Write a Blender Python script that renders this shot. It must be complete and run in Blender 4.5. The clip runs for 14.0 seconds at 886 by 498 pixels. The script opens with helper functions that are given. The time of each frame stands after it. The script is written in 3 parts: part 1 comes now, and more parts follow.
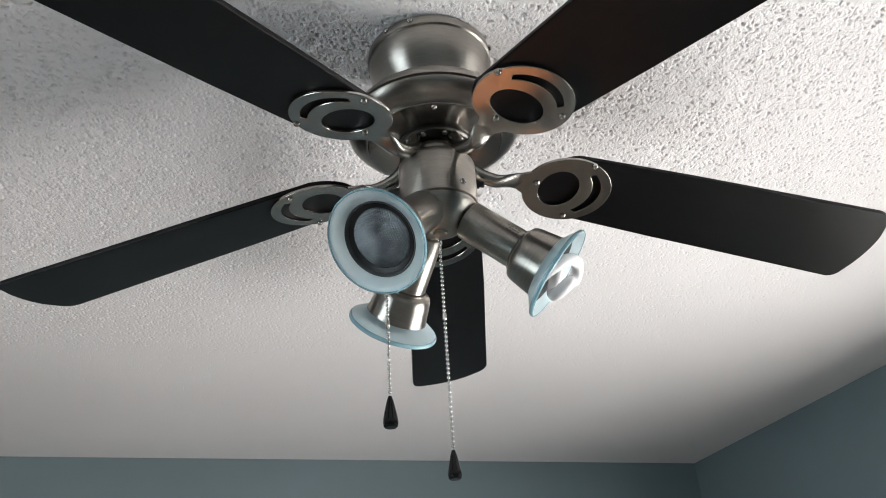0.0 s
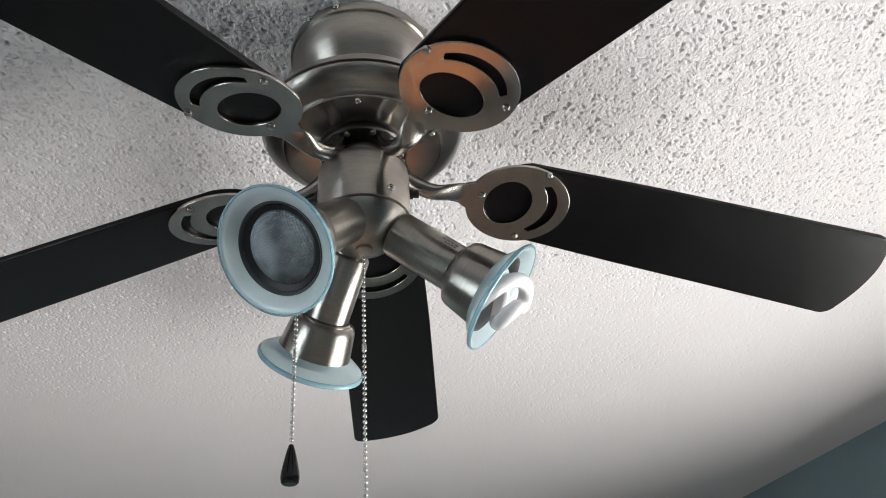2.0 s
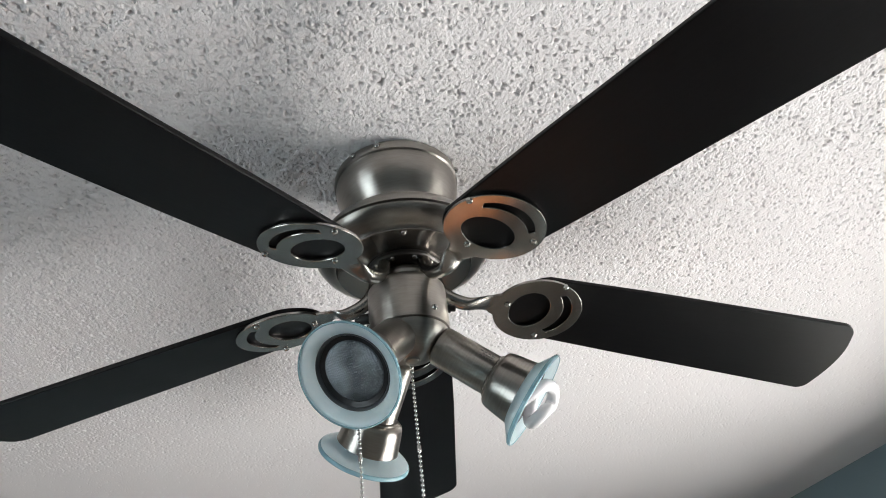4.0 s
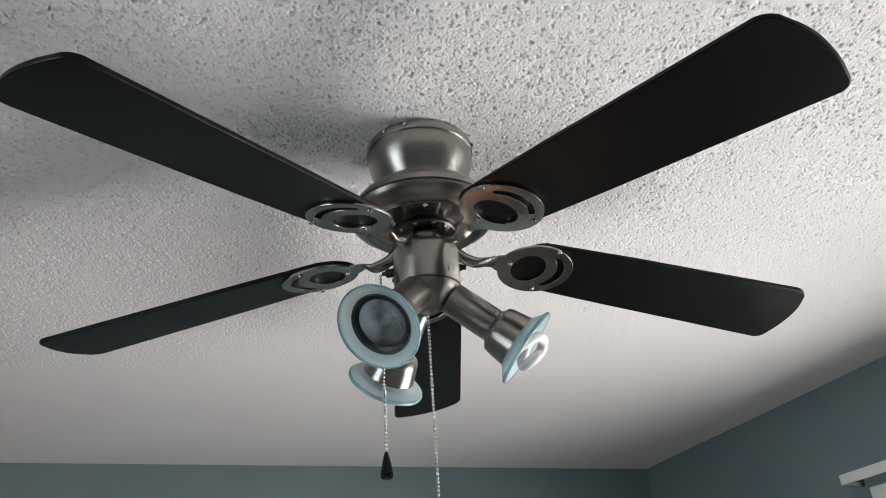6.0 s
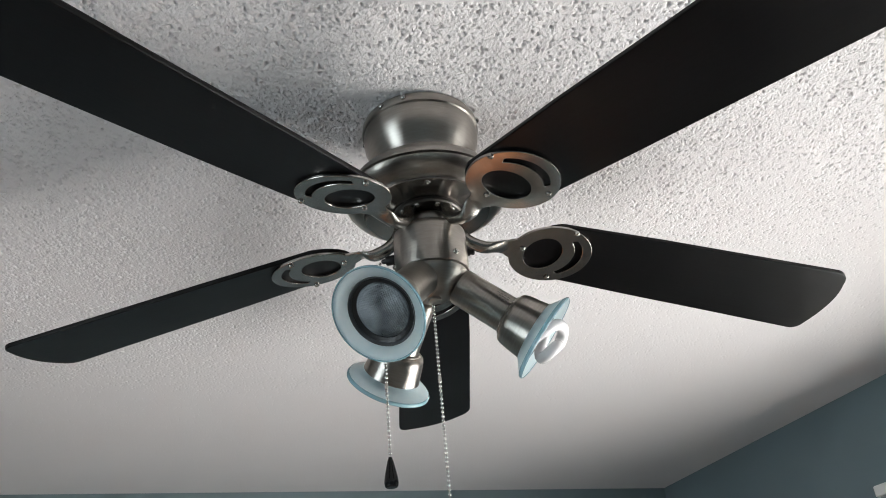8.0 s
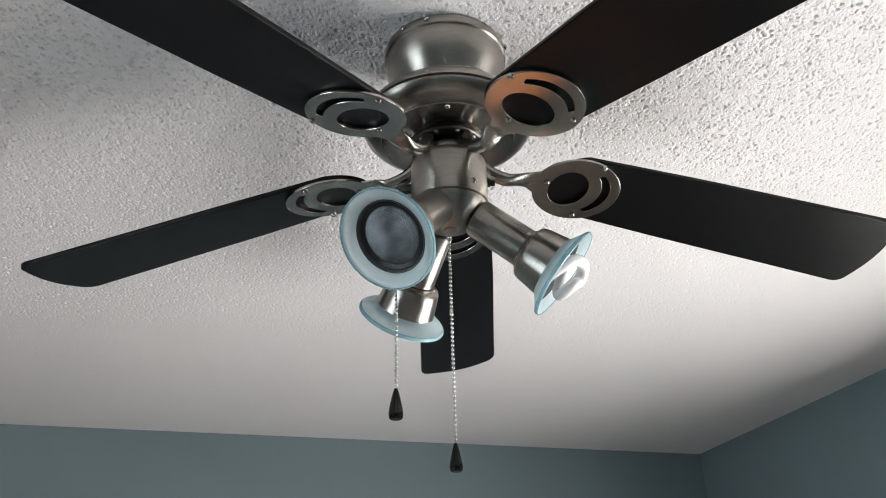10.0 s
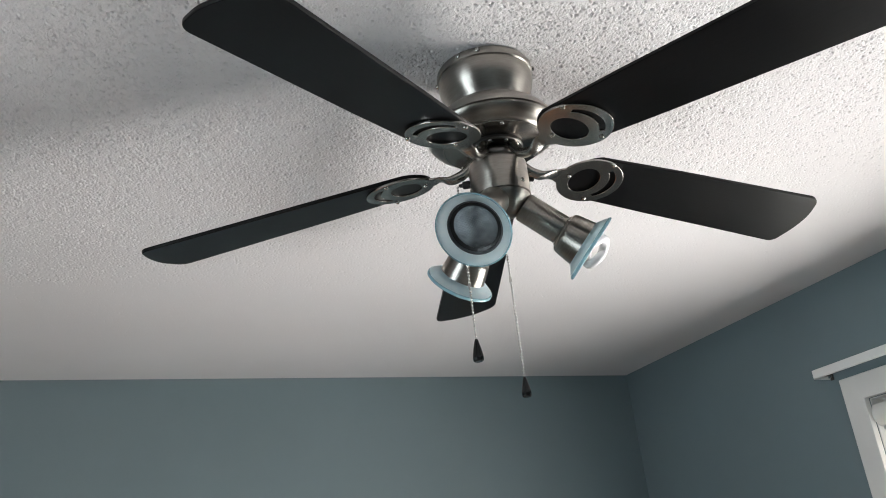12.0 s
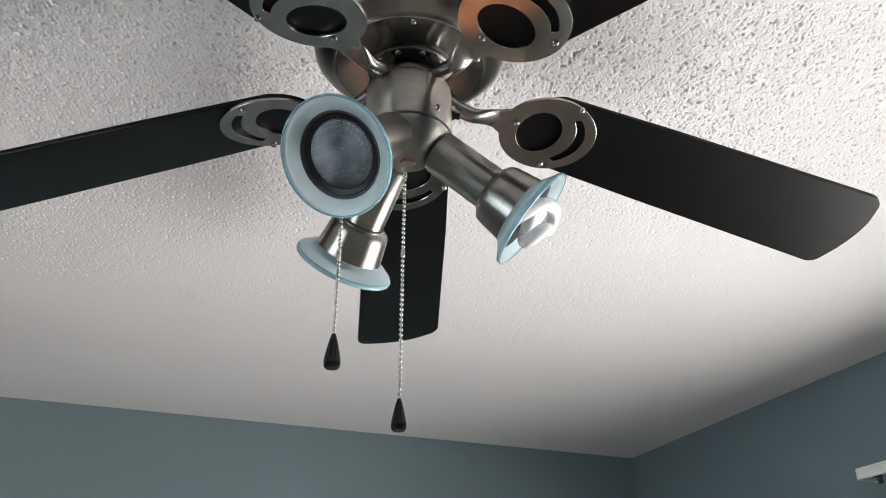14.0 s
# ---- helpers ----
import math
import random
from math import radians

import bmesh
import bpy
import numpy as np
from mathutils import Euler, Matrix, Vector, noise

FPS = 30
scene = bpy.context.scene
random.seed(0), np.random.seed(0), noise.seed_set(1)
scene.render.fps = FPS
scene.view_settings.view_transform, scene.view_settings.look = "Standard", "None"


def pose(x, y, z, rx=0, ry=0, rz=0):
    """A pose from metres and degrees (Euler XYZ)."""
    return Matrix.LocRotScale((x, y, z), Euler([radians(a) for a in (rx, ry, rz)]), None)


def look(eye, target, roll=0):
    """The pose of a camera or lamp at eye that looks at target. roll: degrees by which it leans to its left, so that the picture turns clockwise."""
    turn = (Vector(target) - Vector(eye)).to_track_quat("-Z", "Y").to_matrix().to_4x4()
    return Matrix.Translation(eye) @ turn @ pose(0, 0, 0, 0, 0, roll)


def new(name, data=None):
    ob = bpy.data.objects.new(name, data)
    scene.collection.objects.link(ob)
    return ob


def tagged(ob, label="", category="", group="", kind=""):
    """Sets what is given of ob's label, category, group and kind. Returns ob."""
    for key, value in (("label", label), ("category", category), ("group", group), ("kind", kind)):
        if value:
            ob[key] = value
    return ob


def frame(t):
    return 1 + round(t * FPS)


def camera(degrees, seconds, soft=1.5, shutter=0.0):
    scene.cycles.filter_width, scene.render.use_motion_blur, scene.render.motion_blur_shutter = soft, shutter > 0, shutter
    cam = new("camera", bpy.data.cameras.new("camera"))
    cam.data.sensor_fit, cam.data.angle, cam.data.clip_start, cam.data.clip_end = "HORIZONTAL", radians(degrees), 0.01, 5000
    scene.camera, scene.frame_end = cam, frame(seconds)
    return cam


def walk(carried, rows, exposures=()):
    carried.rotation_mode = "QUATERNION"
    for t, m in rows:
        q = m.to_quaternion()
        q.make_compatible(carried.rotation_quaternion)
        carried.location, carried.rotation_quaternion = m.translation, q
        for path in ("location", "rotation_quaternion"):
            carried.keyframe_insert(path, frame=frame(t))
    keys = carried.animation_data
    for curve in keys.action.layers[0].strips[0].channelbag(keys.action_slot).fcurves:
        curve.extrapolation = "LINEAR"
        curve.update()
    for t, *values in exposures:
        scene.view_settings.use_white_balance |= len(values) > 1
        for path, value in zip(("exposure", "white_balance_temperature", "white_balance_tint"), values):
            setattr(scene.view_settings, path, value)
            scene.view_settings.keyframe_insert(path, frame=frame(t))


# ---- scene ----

# ---- camera ----
cam = camera(56.3, 14.0, soft=1.0)
PATH = [
    (0, (-0.2144, -0.6968, 1.7864), (0.2946, 0.9786, 2.7530), -3.92),
    (0.5, (-0.3241, -0.7790, 1.7782), (0.3042, 0.8693, 2.7207), -4.69),
    (1, (-0.3391, -0.7908, 1.7893), (0.3808, 0.8351, 2.7050), -4.90),
    (1.5, (-0.2514, -0.7052, 1.7797), (0.4371, 0.9023, 2.7500), -5.09),
    (2, (-0.1272, -0.5781, 1.8174), (0.4044, 1.0095, 2.9115), -4.24),
    (2.5, (-0.0858, -0.5387, 1.8200), (0.2584, 0.9548, 3.1048), -3.44),
    (2.7, (-0.0826, -0.5281, 1.8357), (0.2356, 0.9259, 3.1716), -3.81),
    (4.8, (-0.3005, -0.8037, 1.8108), (0.4477, 0.7568, 2.8133), -7.45),
    (5, (-0.2712, -0.8101, 1.8091), (0.4593, 0.7654, 2.8012), -6.29),
    (5.5, (-0.2231, -0.8254, 1.8058), (0.3757, 0.8118, 2.7861), -3.06),
    (6, (-0.2903, -0.8698, 1.8058), (0.3032, 0.7968, 2.7386), -4.16),
    (6.5, (-0.4339, -0.9120, 1.7925), (0.3010, 0.7351, 2.6567), -6.60),
    (7, (-0.4785, -0.9257, 1.7886), (0.3596, 0.6859, 2.6255), -6.17),
    (7.5, (-0.4417, -0.8828, 1.7876), (0.3405, 0.7235, 2.6864), -5.78),
    (8, (-0.2610, -0.7618, 1.8078), (0.3229, 0.8726, 2.8017), -5.54),
    (8.5, (-0.1703, -0.6981, 1.8001), (0.3029, 0.9733, 2.7914), -3.64),
    (9, (-0.1662, -0.6905, 1.7976), (0.2332, 1.0012, 2.7867), -1.54),
    (9.2, (-0.1714, -0.6880, 1.8028), (0.2055, 1.0143, 2.7828), -0.53),
    (11.3, (-0.4011, -0.8778, 1.7577), (0.3180, 0.7912, 2.5930), -6.51),
    (11.5, (-0.4458, -0.9008, 1.7535), (0.2862, 0.7685, 2.5768), -6.91),
    (12, (-0.4889, -0.9114, 1.7443), (0.2377, 0.7877, 2.5092), -6.31),
    (12.5, (-0.4935, -0.8958, 1.7369), (0.1926, 0.8385, 2.4591), -6.29),
    (13, (-0.4845, -0.8619, 1.7343), (0.2140, 0.8625, 2.4682), -4.89),
    (13.5, (-0.3270, -0.7604, 1.7812), (0.3540, 0.9213, 2.6225), -3.27),
    (14, (-0.1958, -0.6049, 1.7840), (0.4253, 1.0520, 2.7162), -0.03),
]
EXPOSURE = [(0, 0.13), (1, 0.10), (2, 0.07), (2.5, 0.17), (5, -0.07), (6.5, -0.14), (7, -0.05), (8, 0.0), (9, 0.15), (11.5, 0.08), (12.5, 0.12), (14, 0.11)]
walk(cam, [(t, look(eye, target, roll)) for t, eye, target, roll in PATH], exposures=[(t, e) for t, e in EXPOSURE])

# ---- plan (metres) ----
CEIL = 2.44                       # ceiling height
WALL_E, WALL_N = 1.335, 1.72      # inner faces of the window wall and the far wall
WALL_W, WALL_S = -2.35, -2.30     # plain walls that close the room
THICK = 0.14
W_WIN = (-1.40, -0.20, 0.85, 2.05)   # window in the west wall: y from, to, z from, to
WIN_Y0, WIN_Y1, WIN_Z0, WIN_Z1 = -0.80, 0.672, 0.85, 2.097   # clear opening
HUB = (-0.0045, -0.002)           # axis of the fan
AZ0 = 72.9                        # azimuth of the first blade

# ---- world and light ----
world = bpy.data.worlds.new("world")
scene.world = world
world.use_nodes = True
wn = world.node_tree.nodes
sky = wn.new("ShaderNodeTexSky")
sky.sky_type, sky.sun_disc = "NISHITA", False
sky.sun_elevation, sky.sun_rotation = radians(22), radians(145)
wn["Background"].inputs["Strength"].default_value = 0.10
world.node_tree.links.new(sky.outputs["Color"], wn["Background"].inputs["Color"])


def window_light(name, size_y, size_z, eye, target, watts, colour, spread):
    """Daylight that enters by the window: an area lamp in its opening."""
    lamp = bpy.data.lights.new(name, "AREA")
    lamp.shape, lamp.size, lamp.size_y = "RECTANGLE", size_y, size_z
    lamp.energy, lamp.color, lamp.spread = watts, colour, radians(spread)
    ob = new(name, lamp)
    ob.matrix_world = look(eye, target)
    return ob


WIN_MID = ((WIN_Y0 + WIN_Y1) / 2, (WIN_Z0 + WIN_Z1) / 2)
# the sky's share, level, and the sunlit ground's share, which rises into the room
window_light("sky_daylight", WIN_Y1 - WIN_Y0, WIN_Z1 - WIN_Z0, (WALL_E + THICK + 0.06, *WIN_MID), (WALL_E - 1, *WIN_MID), 18.5, (0.98, 0.967, 0.985), 180)
window_light("ground_daylight", WIN_Y1 - WIN_Y0, 1.0, (WALL_E + THICK + 0.40, WIN_MID[0], 1.25), (WALL_E + THICK - 0.60, WIN_MID[0], 1.75), 22.5, (1.0, 0.968, 0.925), 150)
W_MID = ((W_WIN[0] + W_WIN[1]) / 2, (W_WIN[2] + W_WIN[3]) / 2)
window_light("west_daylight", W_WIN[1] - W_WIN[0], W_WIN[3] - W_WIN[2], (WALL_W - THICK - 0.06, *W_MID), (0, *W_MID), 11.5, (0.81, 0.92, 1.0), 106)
sun = bpy.data.lights.new("sun", "SUN")
sun.energy, sun.angle, sun.color = 4.5, radians(0.53), (1.0, 0.90, 0.76)
new("sun", sun).matrix_world = look((1.3, -1.85, 0.9), (0, 0, 0))


# ---- materials ----
def material(name):
    mat = bpy.data.materials.new(name)
    mat.use_nodes = True
    nodes, links = mat.node_tree.nodes, mat.node_tree.links
    return mat, nodes, links, nodes["Principled BSDF"]


def noise_node(nodes, links, scale, detail=4.0, rough=0.55, stretch=None, coord="Object"):
    tc, tex = nodes.new("ShaderNodeTexCoord"), nodes.new("ShaderNodeTexNoise")
    tex.inputs["Scale"].default_value, tex.inputs["Detail"].default_value = scale, detail
    tex.inputs["Roughness"].default_value = rough
    if stretch:
        mp = nodes.new("ShaderNodeMapping")
        mp.inputs["Scale"].default_value = stretch
        links.new(tc.outputs[coord], mp.inputs["Vector"])
        links.new(mp.outputs["Vector"], tex.inputs["Vector"])
    else:
        links.new(tc.outputs[coord], tex.inputs["Vector"])
    return tex


def ramp(nodes, links, src, stops):
    r = nodes.new("ShaderNodeValToRGB")
    while len(r.color_ramp.elements) < len(stops):
        r.color_ramp.elements.new(0.5)
    for el, (pos, col) in zip(r.color_ramp.elements, stops):
        el.position, el.color = pos, (*col, 1) if len(col) == 3 else col
    links.new(src, r.inputs["Fac"])
    return r.outputs["Color"]


def grey(v):
    return (v, v, v)


def bumped(nodes, links, bsdf, height, strength, distance):
    b = nodes.new("ShaderNodeBump")
    b.inputs["Strength"].default_value, b.inputs["Distance"].default_value = strength, distance
    links.new(height, b.inputs["Height"])
    links.new(b.outputs["Normal"], bsdf.inputs["Normal"])


def painted(name, dark, light, scale, rough, bump_scale, bump, spec=0.3):
    mat, n, l, p = material(name)
    big = noise_node(n, l, scale, 5)
    l.new(ramp(n, l, big.outputs["Fac"], [(0.3, dark), (0.7, light)]), p.inputs["Base Color"])
    fine = noise_node(n, l, bump_scale, 3)
    bumped(n, l, p, fine.outputs["Fac"], bump, 0.002)
    p.inputs["Roughness"].default_value = rough
    p.inputs["Specular IOR Level"].default_value = spec
    return mat


def metal(name, colour, rough, streak, aniso=0.0):
    mat, n, l, p = material(name)
    p.inputs["Metallic"].default_value = 1.0
    tex = noise_node(n, l, 60, 6, 0.6, streak)
    lo, hi = [c * 0.90 for c in colour], [min(1, c * 1.09) for c in colour]
    l.new(ramp(n, l, tex.outputs["Fac"], [(0.3, lo), (0.7, hi)]), p.inputs["Base Color"])
    p.inputs["Roughness"].default_value = rough
    if aniso:
        tg = n.new("ShaderNodeTangent")
        tg.direction_type, tg.axis = "RADIAL", "Z"
        l.new(tg.outputs["Tangent"], p.inputs["Tangent"])
        p.inputs["Anisotropic"].default_value = aniso
        p.inputs["Anisotropic Rotation"].default_value = 0.25
    return mat


NICKEL = metal("brushed_nickel", (0.365, 0.342, 0.31), 0.30, (1, 1, 9), 0.75)
CAST_NICKEL = metal("cast_nickel", (0.37, 0.348, 0.32), 0.27, (1, 1, 1))
# the same nickel darkened: shade under the motor is put into its colour
SHADED_NICKEL = metal("shaded_brushed_nickel", (0.26, 0.24, 0.22), 0.24, (1, 1, 1), 0.88)
NICKEL_PLATE = metal("satin_nickel_plate", (0.42, 0.395, 0.37), 0.22, (1, 1, 1))
CHROME = metal("bright_steel", (0.78, 0.77, 0.75), 0.14, (1, 1, 1))
SCREW_STEEL = metal("screw_steel", (0.46, 0.45, 0.43), 0.20, (1, 1, 1))
DARK_METAL = metal("dark_steel", (0.10, 0.095, 0.09), 0.42, (1, 1, 1))
WALL_PAINT = painted("blue_wall_paint", (0.168, 0.222, 0.243), (0.190, 0.246, 0.268), 1.6, 0.62, 260, 0.12)
TRIM_PAINT = painted("white_trim_paint", (0.74, 0.73, 0.70), (0.80, 0.79, 0.76), 6, 0.38, 90, 0.05, 0.45)
SASH_PAINT = painted("cream_sash_paint", (0.56, 0.54, 0.46), (0.64, 0.62, 0.54), 8, 0.42, 90, 0.06, 0.4)
ROD_PAINT = painted("white_rod_enamel", (0.76, 0.77, 0.76), (0.82, 0.82, 0.80), 9, 0.30, 60, 0.04, 0.5)
PULL_BLACK = painted("black_pull_lacquer", (0.004, 0.004, 0.0045), (0.008, 0.008, 0.0085), 80, 0.10, 300, 0.02, 0.35)
PLASTIC_BLACK = painted("black_plastic", (0.012, 0.012, 0.012), (0.02, 0.02, 0.02), 50, 0.4, 200, 0.05)
LINER_GREY = painted("grey_liner", (0.075, 0.08, 0.085), (0.11, 0.115, 0.12), 50, 0.35, 200, 0.05)
MARK_DARK = painted("printed_marking", (0.17, 0.165, 0.16), (0.22, 0.215, 0.205), 50, 0.6, 200, 0.02)
BLIND_CLOTH = painted("white_blind_vinyl", (0.70, 0.69, 0.66), (0.77, 0.76, 0.73), 12, 0.5, 200, 0.08)


def ceiling_material():
    mat, n, l, p = material("textured_ceiling_paint")
    big = noise_node(n, l, 1.1, 6)
    l.new(ramp(n, l, big.outputs["Fac"], [(0.3, (0.735, 0.714, 0.716)), (0.7, (0.79, 0.769, 0.774))]), p.inputs["Base Color"])
    fine, holes = noise_node(n, l, 330, 3, 0.6), noise_node(n, l, 120, 2, 0.5)
    # small sharp pits, which thin out towards the far wall
    pits = ramp(n, l, holes.outputs["Fac"], [(0.62, grey(1)), (0.68, grey(0))])
    tc, sep = n.new("ShaderNodeTexCoord"), n.new("ShaderNodeSeparateXYZ")
    l.new(tc.outputs["Object"], sep.inputs["Vector"])
    slant = n.new("ShaderNodeMath")
    slant.operation = "MULTIPLY_ADD"
    slant.inputs[1].default_value = 0.50
    l.new(sep.outputs["X"], slant.inputs[0])
    l.new(sep.outputs["Y"], slant.inputs[2])
    rough = ramp(n, l, slant.outputs["Value"], [(0.15, grey(1)), (0.75, grey(0.2))])
    both = n.new("ShaderNodeMath")
    both.operation = "MULTIPLY_ADD"
    both.inputs[1].default_value = 1.0
    l.new(pits, both.inputs[0])
    l.new(fine.outputs["Fac"], both.inputs[2])
    scaled = n.new("ShaderNodeMath")
    scaled.operation = "MULTIPLY"
    l.new(both.outputs["Value"], scaled.inputs[0])
    l.new(rough, scaled.inputs[1])
    bumped(n, l, p, scaled.outputs["Value"], 0.7, 0.0022)
    p.inputs["Roughness"].default_value = 0.9
    p.inputs["Specular IOR Level"].default_value = 0.15
    return mat


def blade_material():
    mat, n, l, p = material("black_blade_laminate")
    grain = noise_node(n, l, 34, 6, 0.6, (0.5, 9, 9))
    l.new(ramp(n, l, grain.outputs["Fac"], [(0.3, (0.0018, 0.0019, 0.0022)), (0.7, (0.0036, 0.0036, 0.0040))]), p.inputs["Base Color"])
    smear = noise_node(n, l, 9, 5)
    l.new(ramp(n, l, smear.outputs["Fac"], [(0.3, grey(0.28)), (0.75, grey(0.36))]), p.inputs["Roughness"])
    bumped(n, l, p, grain.outputs["Fac"], 0.08, 0.0006)
    p.inputs["Specular IOR Level"].default_value = 0.19
    return mat


def frosted_glass():
    mat, n, l, p = material("frosted_aqua_glass")
    tex = noise_node(n, l, 120, 3)
    l.new(ramp(n, l, tex.outputs["Fac"], [(0.3, (0.74, 0.90, 0.945)), (0.7, (0.82, 0.94, 0.968))]), p.inputs["Base Color"])
    p.inputs["Transmission Weight"].default_value = 0.72
    p.inputs["Roughness"].default_value = 0.34
    p.inputs["IOR"].default_value = 1.45
    bumped(n, l, p, tex.outputs["Fac"], 0.1, 0.0004)
    return mat


def aqua_edge():
    mat, n, l, p = material("aqua_glass_edge")
    tex = noise_node(n, l, 45, 3)
    l.new(ramp(n, l, tex.outputs["Fac"], [(0.3, (0.40, 0.69, 0.79)), (0.7, (0.54, 0.79, 0.86))]), p.inputs["Base Color"])
    p.inputs["Transmission Weight"].default_value = 0.55
    p.inputs["Roughness"].default_value = 0.14
    p.inputs["IOR"].default_value = 1.5
    return mat


def lens_material():
    mat, n, l, p = material("stippled_bulb_glass")
    tc, vor = n.new("ShaderNodeTexCoord"), n.new("ShaderNodeTexVoronoi")
    vor.inputs["Scale"].default_value = 480
    vor.inputs["Randomness"].default_value = 0.25
    l.new(tc.outputs["Object"], vor.inputs["Vector"])
    blot = noise_node(n, l, 30, 2)
    l.new(ramp(n, l, blot.outputs["Fac"], [(0.36, (0.075, 0.085, 0.09)), (0.64, (0.25, 0.28, 0.30))]), p.inputs["Base Color"])
    bumped(n, l, p, vor.outputs["Distance"], 0.7, 0.0013)
    p.inputs["Roughness"].default_value = 0.22
    p.inputs["Specular IOR Level"].default_value = 0.6
    return mat


def tube_material():
    mat, n, l, p = material("white_tube_glass")
    tex = noise_node(n, l, 60, 3)
    l.new(ramp(n, l, tex.outputs["Fac"], [(0.3, (0.80, 0.79, 0.80)), (0.7, (0.88, 0.87, 0.88))]), p.inputs["Base Color"])
    p.inputs["Roughness"].default_value = 0.12
    p.inputs["Subsurface Weight"].default_value = 0.2
    p.inputs["Subsurface Radius"].default_value = (0.004, 0.004, 0.004)
    return mat


def clear_glass():
    mat, n, l, p = material("window_glass")
    p.inputs["Base Color"].default_value = (0.97, 0.99, 0.98, 1)
    p.inputs["Transmission Weight"].default_value = 1.0
    p.inputs["Roughness"].default_value = 0.01
    p.inputs["IOR"].default_value = 1.45
    return mat


def wood_material(name, dark, middle, light):
    mat, n, l, p = material(name)
    info = n.new("ShaderNodeObjectInfo")
    grain = noise_node(n, l, 14, 7, 0.6, (10, 0.7, 1))
    col = ramp(n, l, grain.outputs["Fac"], [(0.25, dark), (0.55, middle), (0.8, light)])
    mix = n.new("ShaderNodeMix")
    mix.data_type, mix.blend_type = "RGBA", "MULTIPLY"
    mix.inputs["Factor"].default_value = 0.35
    l.new(col, mix.inputs["A"])
    l.new(ramp(n, l, info.outputs["Random"], [(0.0, (0.7, 0.68, 0.66)), (1.0, (1, 1, 1))]), mix.inputs["B"])
    l.new(mix.outputs["Result"], p.inputs["Base Color"])
    p.inputs["Roughness"].default_value = 0.35
    bumped(n, l, p, grain.outputs["Fac"], 0.1, 0.001)
    return mat


CEILING, BLADE, FROST, LENS = ceiling_material(), blade_material(), frosted_glass(), lens_material()
AQUA = aqua_edge()
TUBE, GLASS = tube_material(), clear_glass()
WOOD = wood_material("brown_floor_boards", (0.27, 0.235, 0.20), (0.36, 0.32, 0.28), (0.44, 0.40, 0.35))
ORANGE_WOOD = wood_material("orange_pine", (0.50, 0.195, 0.085), (0.60, 0.26, 0.125), (0.66, 0.32, 0.16))


# ---- mesh helpers ----
def finish(bm, name, mat, sharp=35):
    bmesh.ops.recalc_face_normals(bm, faces=bm.faces)
    for f in bm.faces:
        f.smooth = True
    for e in bm.edges:
        e.smooth = len(e.link_faces) == 2 and e.calc_face_angle(0) < radians(sharp)
    me = bpy.data.meshes.new(name)
    bm.to_mesh(me)
    bm.free()
    me.materials.append(mat)
    return me


def part(name, bm, mat, parent, label="", m=None, sharp=35):
    """One mesh object under a thing or a part; m is its pose in the parent's frame."""
    ob = new(name, bm if isinstance(bm, bpy.types.Mesh) else finish(bm, name, mat, sharp))
    ob.parent = parent
    ob.matrix_local = m or Matrix()
    return tagged(ob, label)


def thing(name, place, label, category, group=""):
    ob = new(name)
    ob.empty_display_size = 0.1
    ob.location = place
    return tagged(ob, label, category, group)


def structure(name, bm, mat, label, sharp=35):
    return tagged(new(name, finish(bm, name, mat, sharp)), label, kind="structure")


def lathe(profile, seg=72, closed=False):
    """A turned solid about z from (radius, height) pairs."""
    bm = bmesh.new()
    rings = []
    for r, z in profile:
        if r < 1e-6:
            rings.append([bm.verts.new((0, 0, z))])
        else:
            rings.append([bm.verts.new((r * math.cos(2 * math.pi * k / seg), r * math.sin(2 * math.pi * k / seg), z)) for k in range(seg)])
    pairs = list(zip(rings, rings[1:])) + ([(rings[-1], rings[0])] if closed else [])
    for a, b in pairs:
        for k in range(seg):
            q = [a[k % len(a)], a[(k + 1) % len(a)], b[(k + 1) % len(b)], b[k % len(b)]]
            q = [v for i, v in enumerate(q) if v not in q[:i]]
            if len(q) > 2:
                bm.faces.new(q)
    return bm


def sweep(points, radii, seg=14, squash=None, caps=True):
    """A tube along points; squash flattens it across its binormal, ring by ring."""
    bm = bmesh.new()
    pts = [Vector(p) for p in points]
    rings, side = [], None
    for i, p in enumerate(pts):
        t = (pts[min(i + 1, len(pts) - 1)] - pts[max(i - 1, 0)]).normalized()
        if side is None:
            side = t.cross(Vector((0, 0, 1)) if abs(t.z) < 0.9 else Vector((1, 0, 0))).normalized()
        side = (side - t * side.dot(t)).normalized()
        up = side.cross(t)
        k2 = squash[i] if squash else 1.0
        rings.append([bm.verts.new(p + radii[i] * (side * math.cos(a) * min(1 / k2, 1.30) + up * math.sin(a) * k2)) for a in (2 * math.pi * j / seg for j in range(seg))])
    for a, b in zip(rings, rings[1:]):
        for j in range(seg):
            bm.faces.new((a[j], a[(j + 1) % seg], b[(j + 1) % seg], b[j]))
    if caps:
        bm.faces.new(rings[0]), bm.faces.new(rings[-1])
    return bm


def smooth_path(knots, steps=8):
    """Catmull-Rom points through the knots."""
    ks = [Vector(k) for k in knots]
    ks = [2 * ks[0] - ks[1], *ks, 2 * ks[-1] - ks[-2]]
    out = []
    for a, b, c, d in zip(ks, ks[1:], ks[2:], ks[3:]):
        for i in range(steps):
            t = i / steps
            out.append(0.5 * (2 * b + (c - a) * t + (2 * a - 5 * b + 4 * c - d) * t * t + (3 * b - a - 3 * c + d) * t ** 3))
    return out + [ks[-2]]


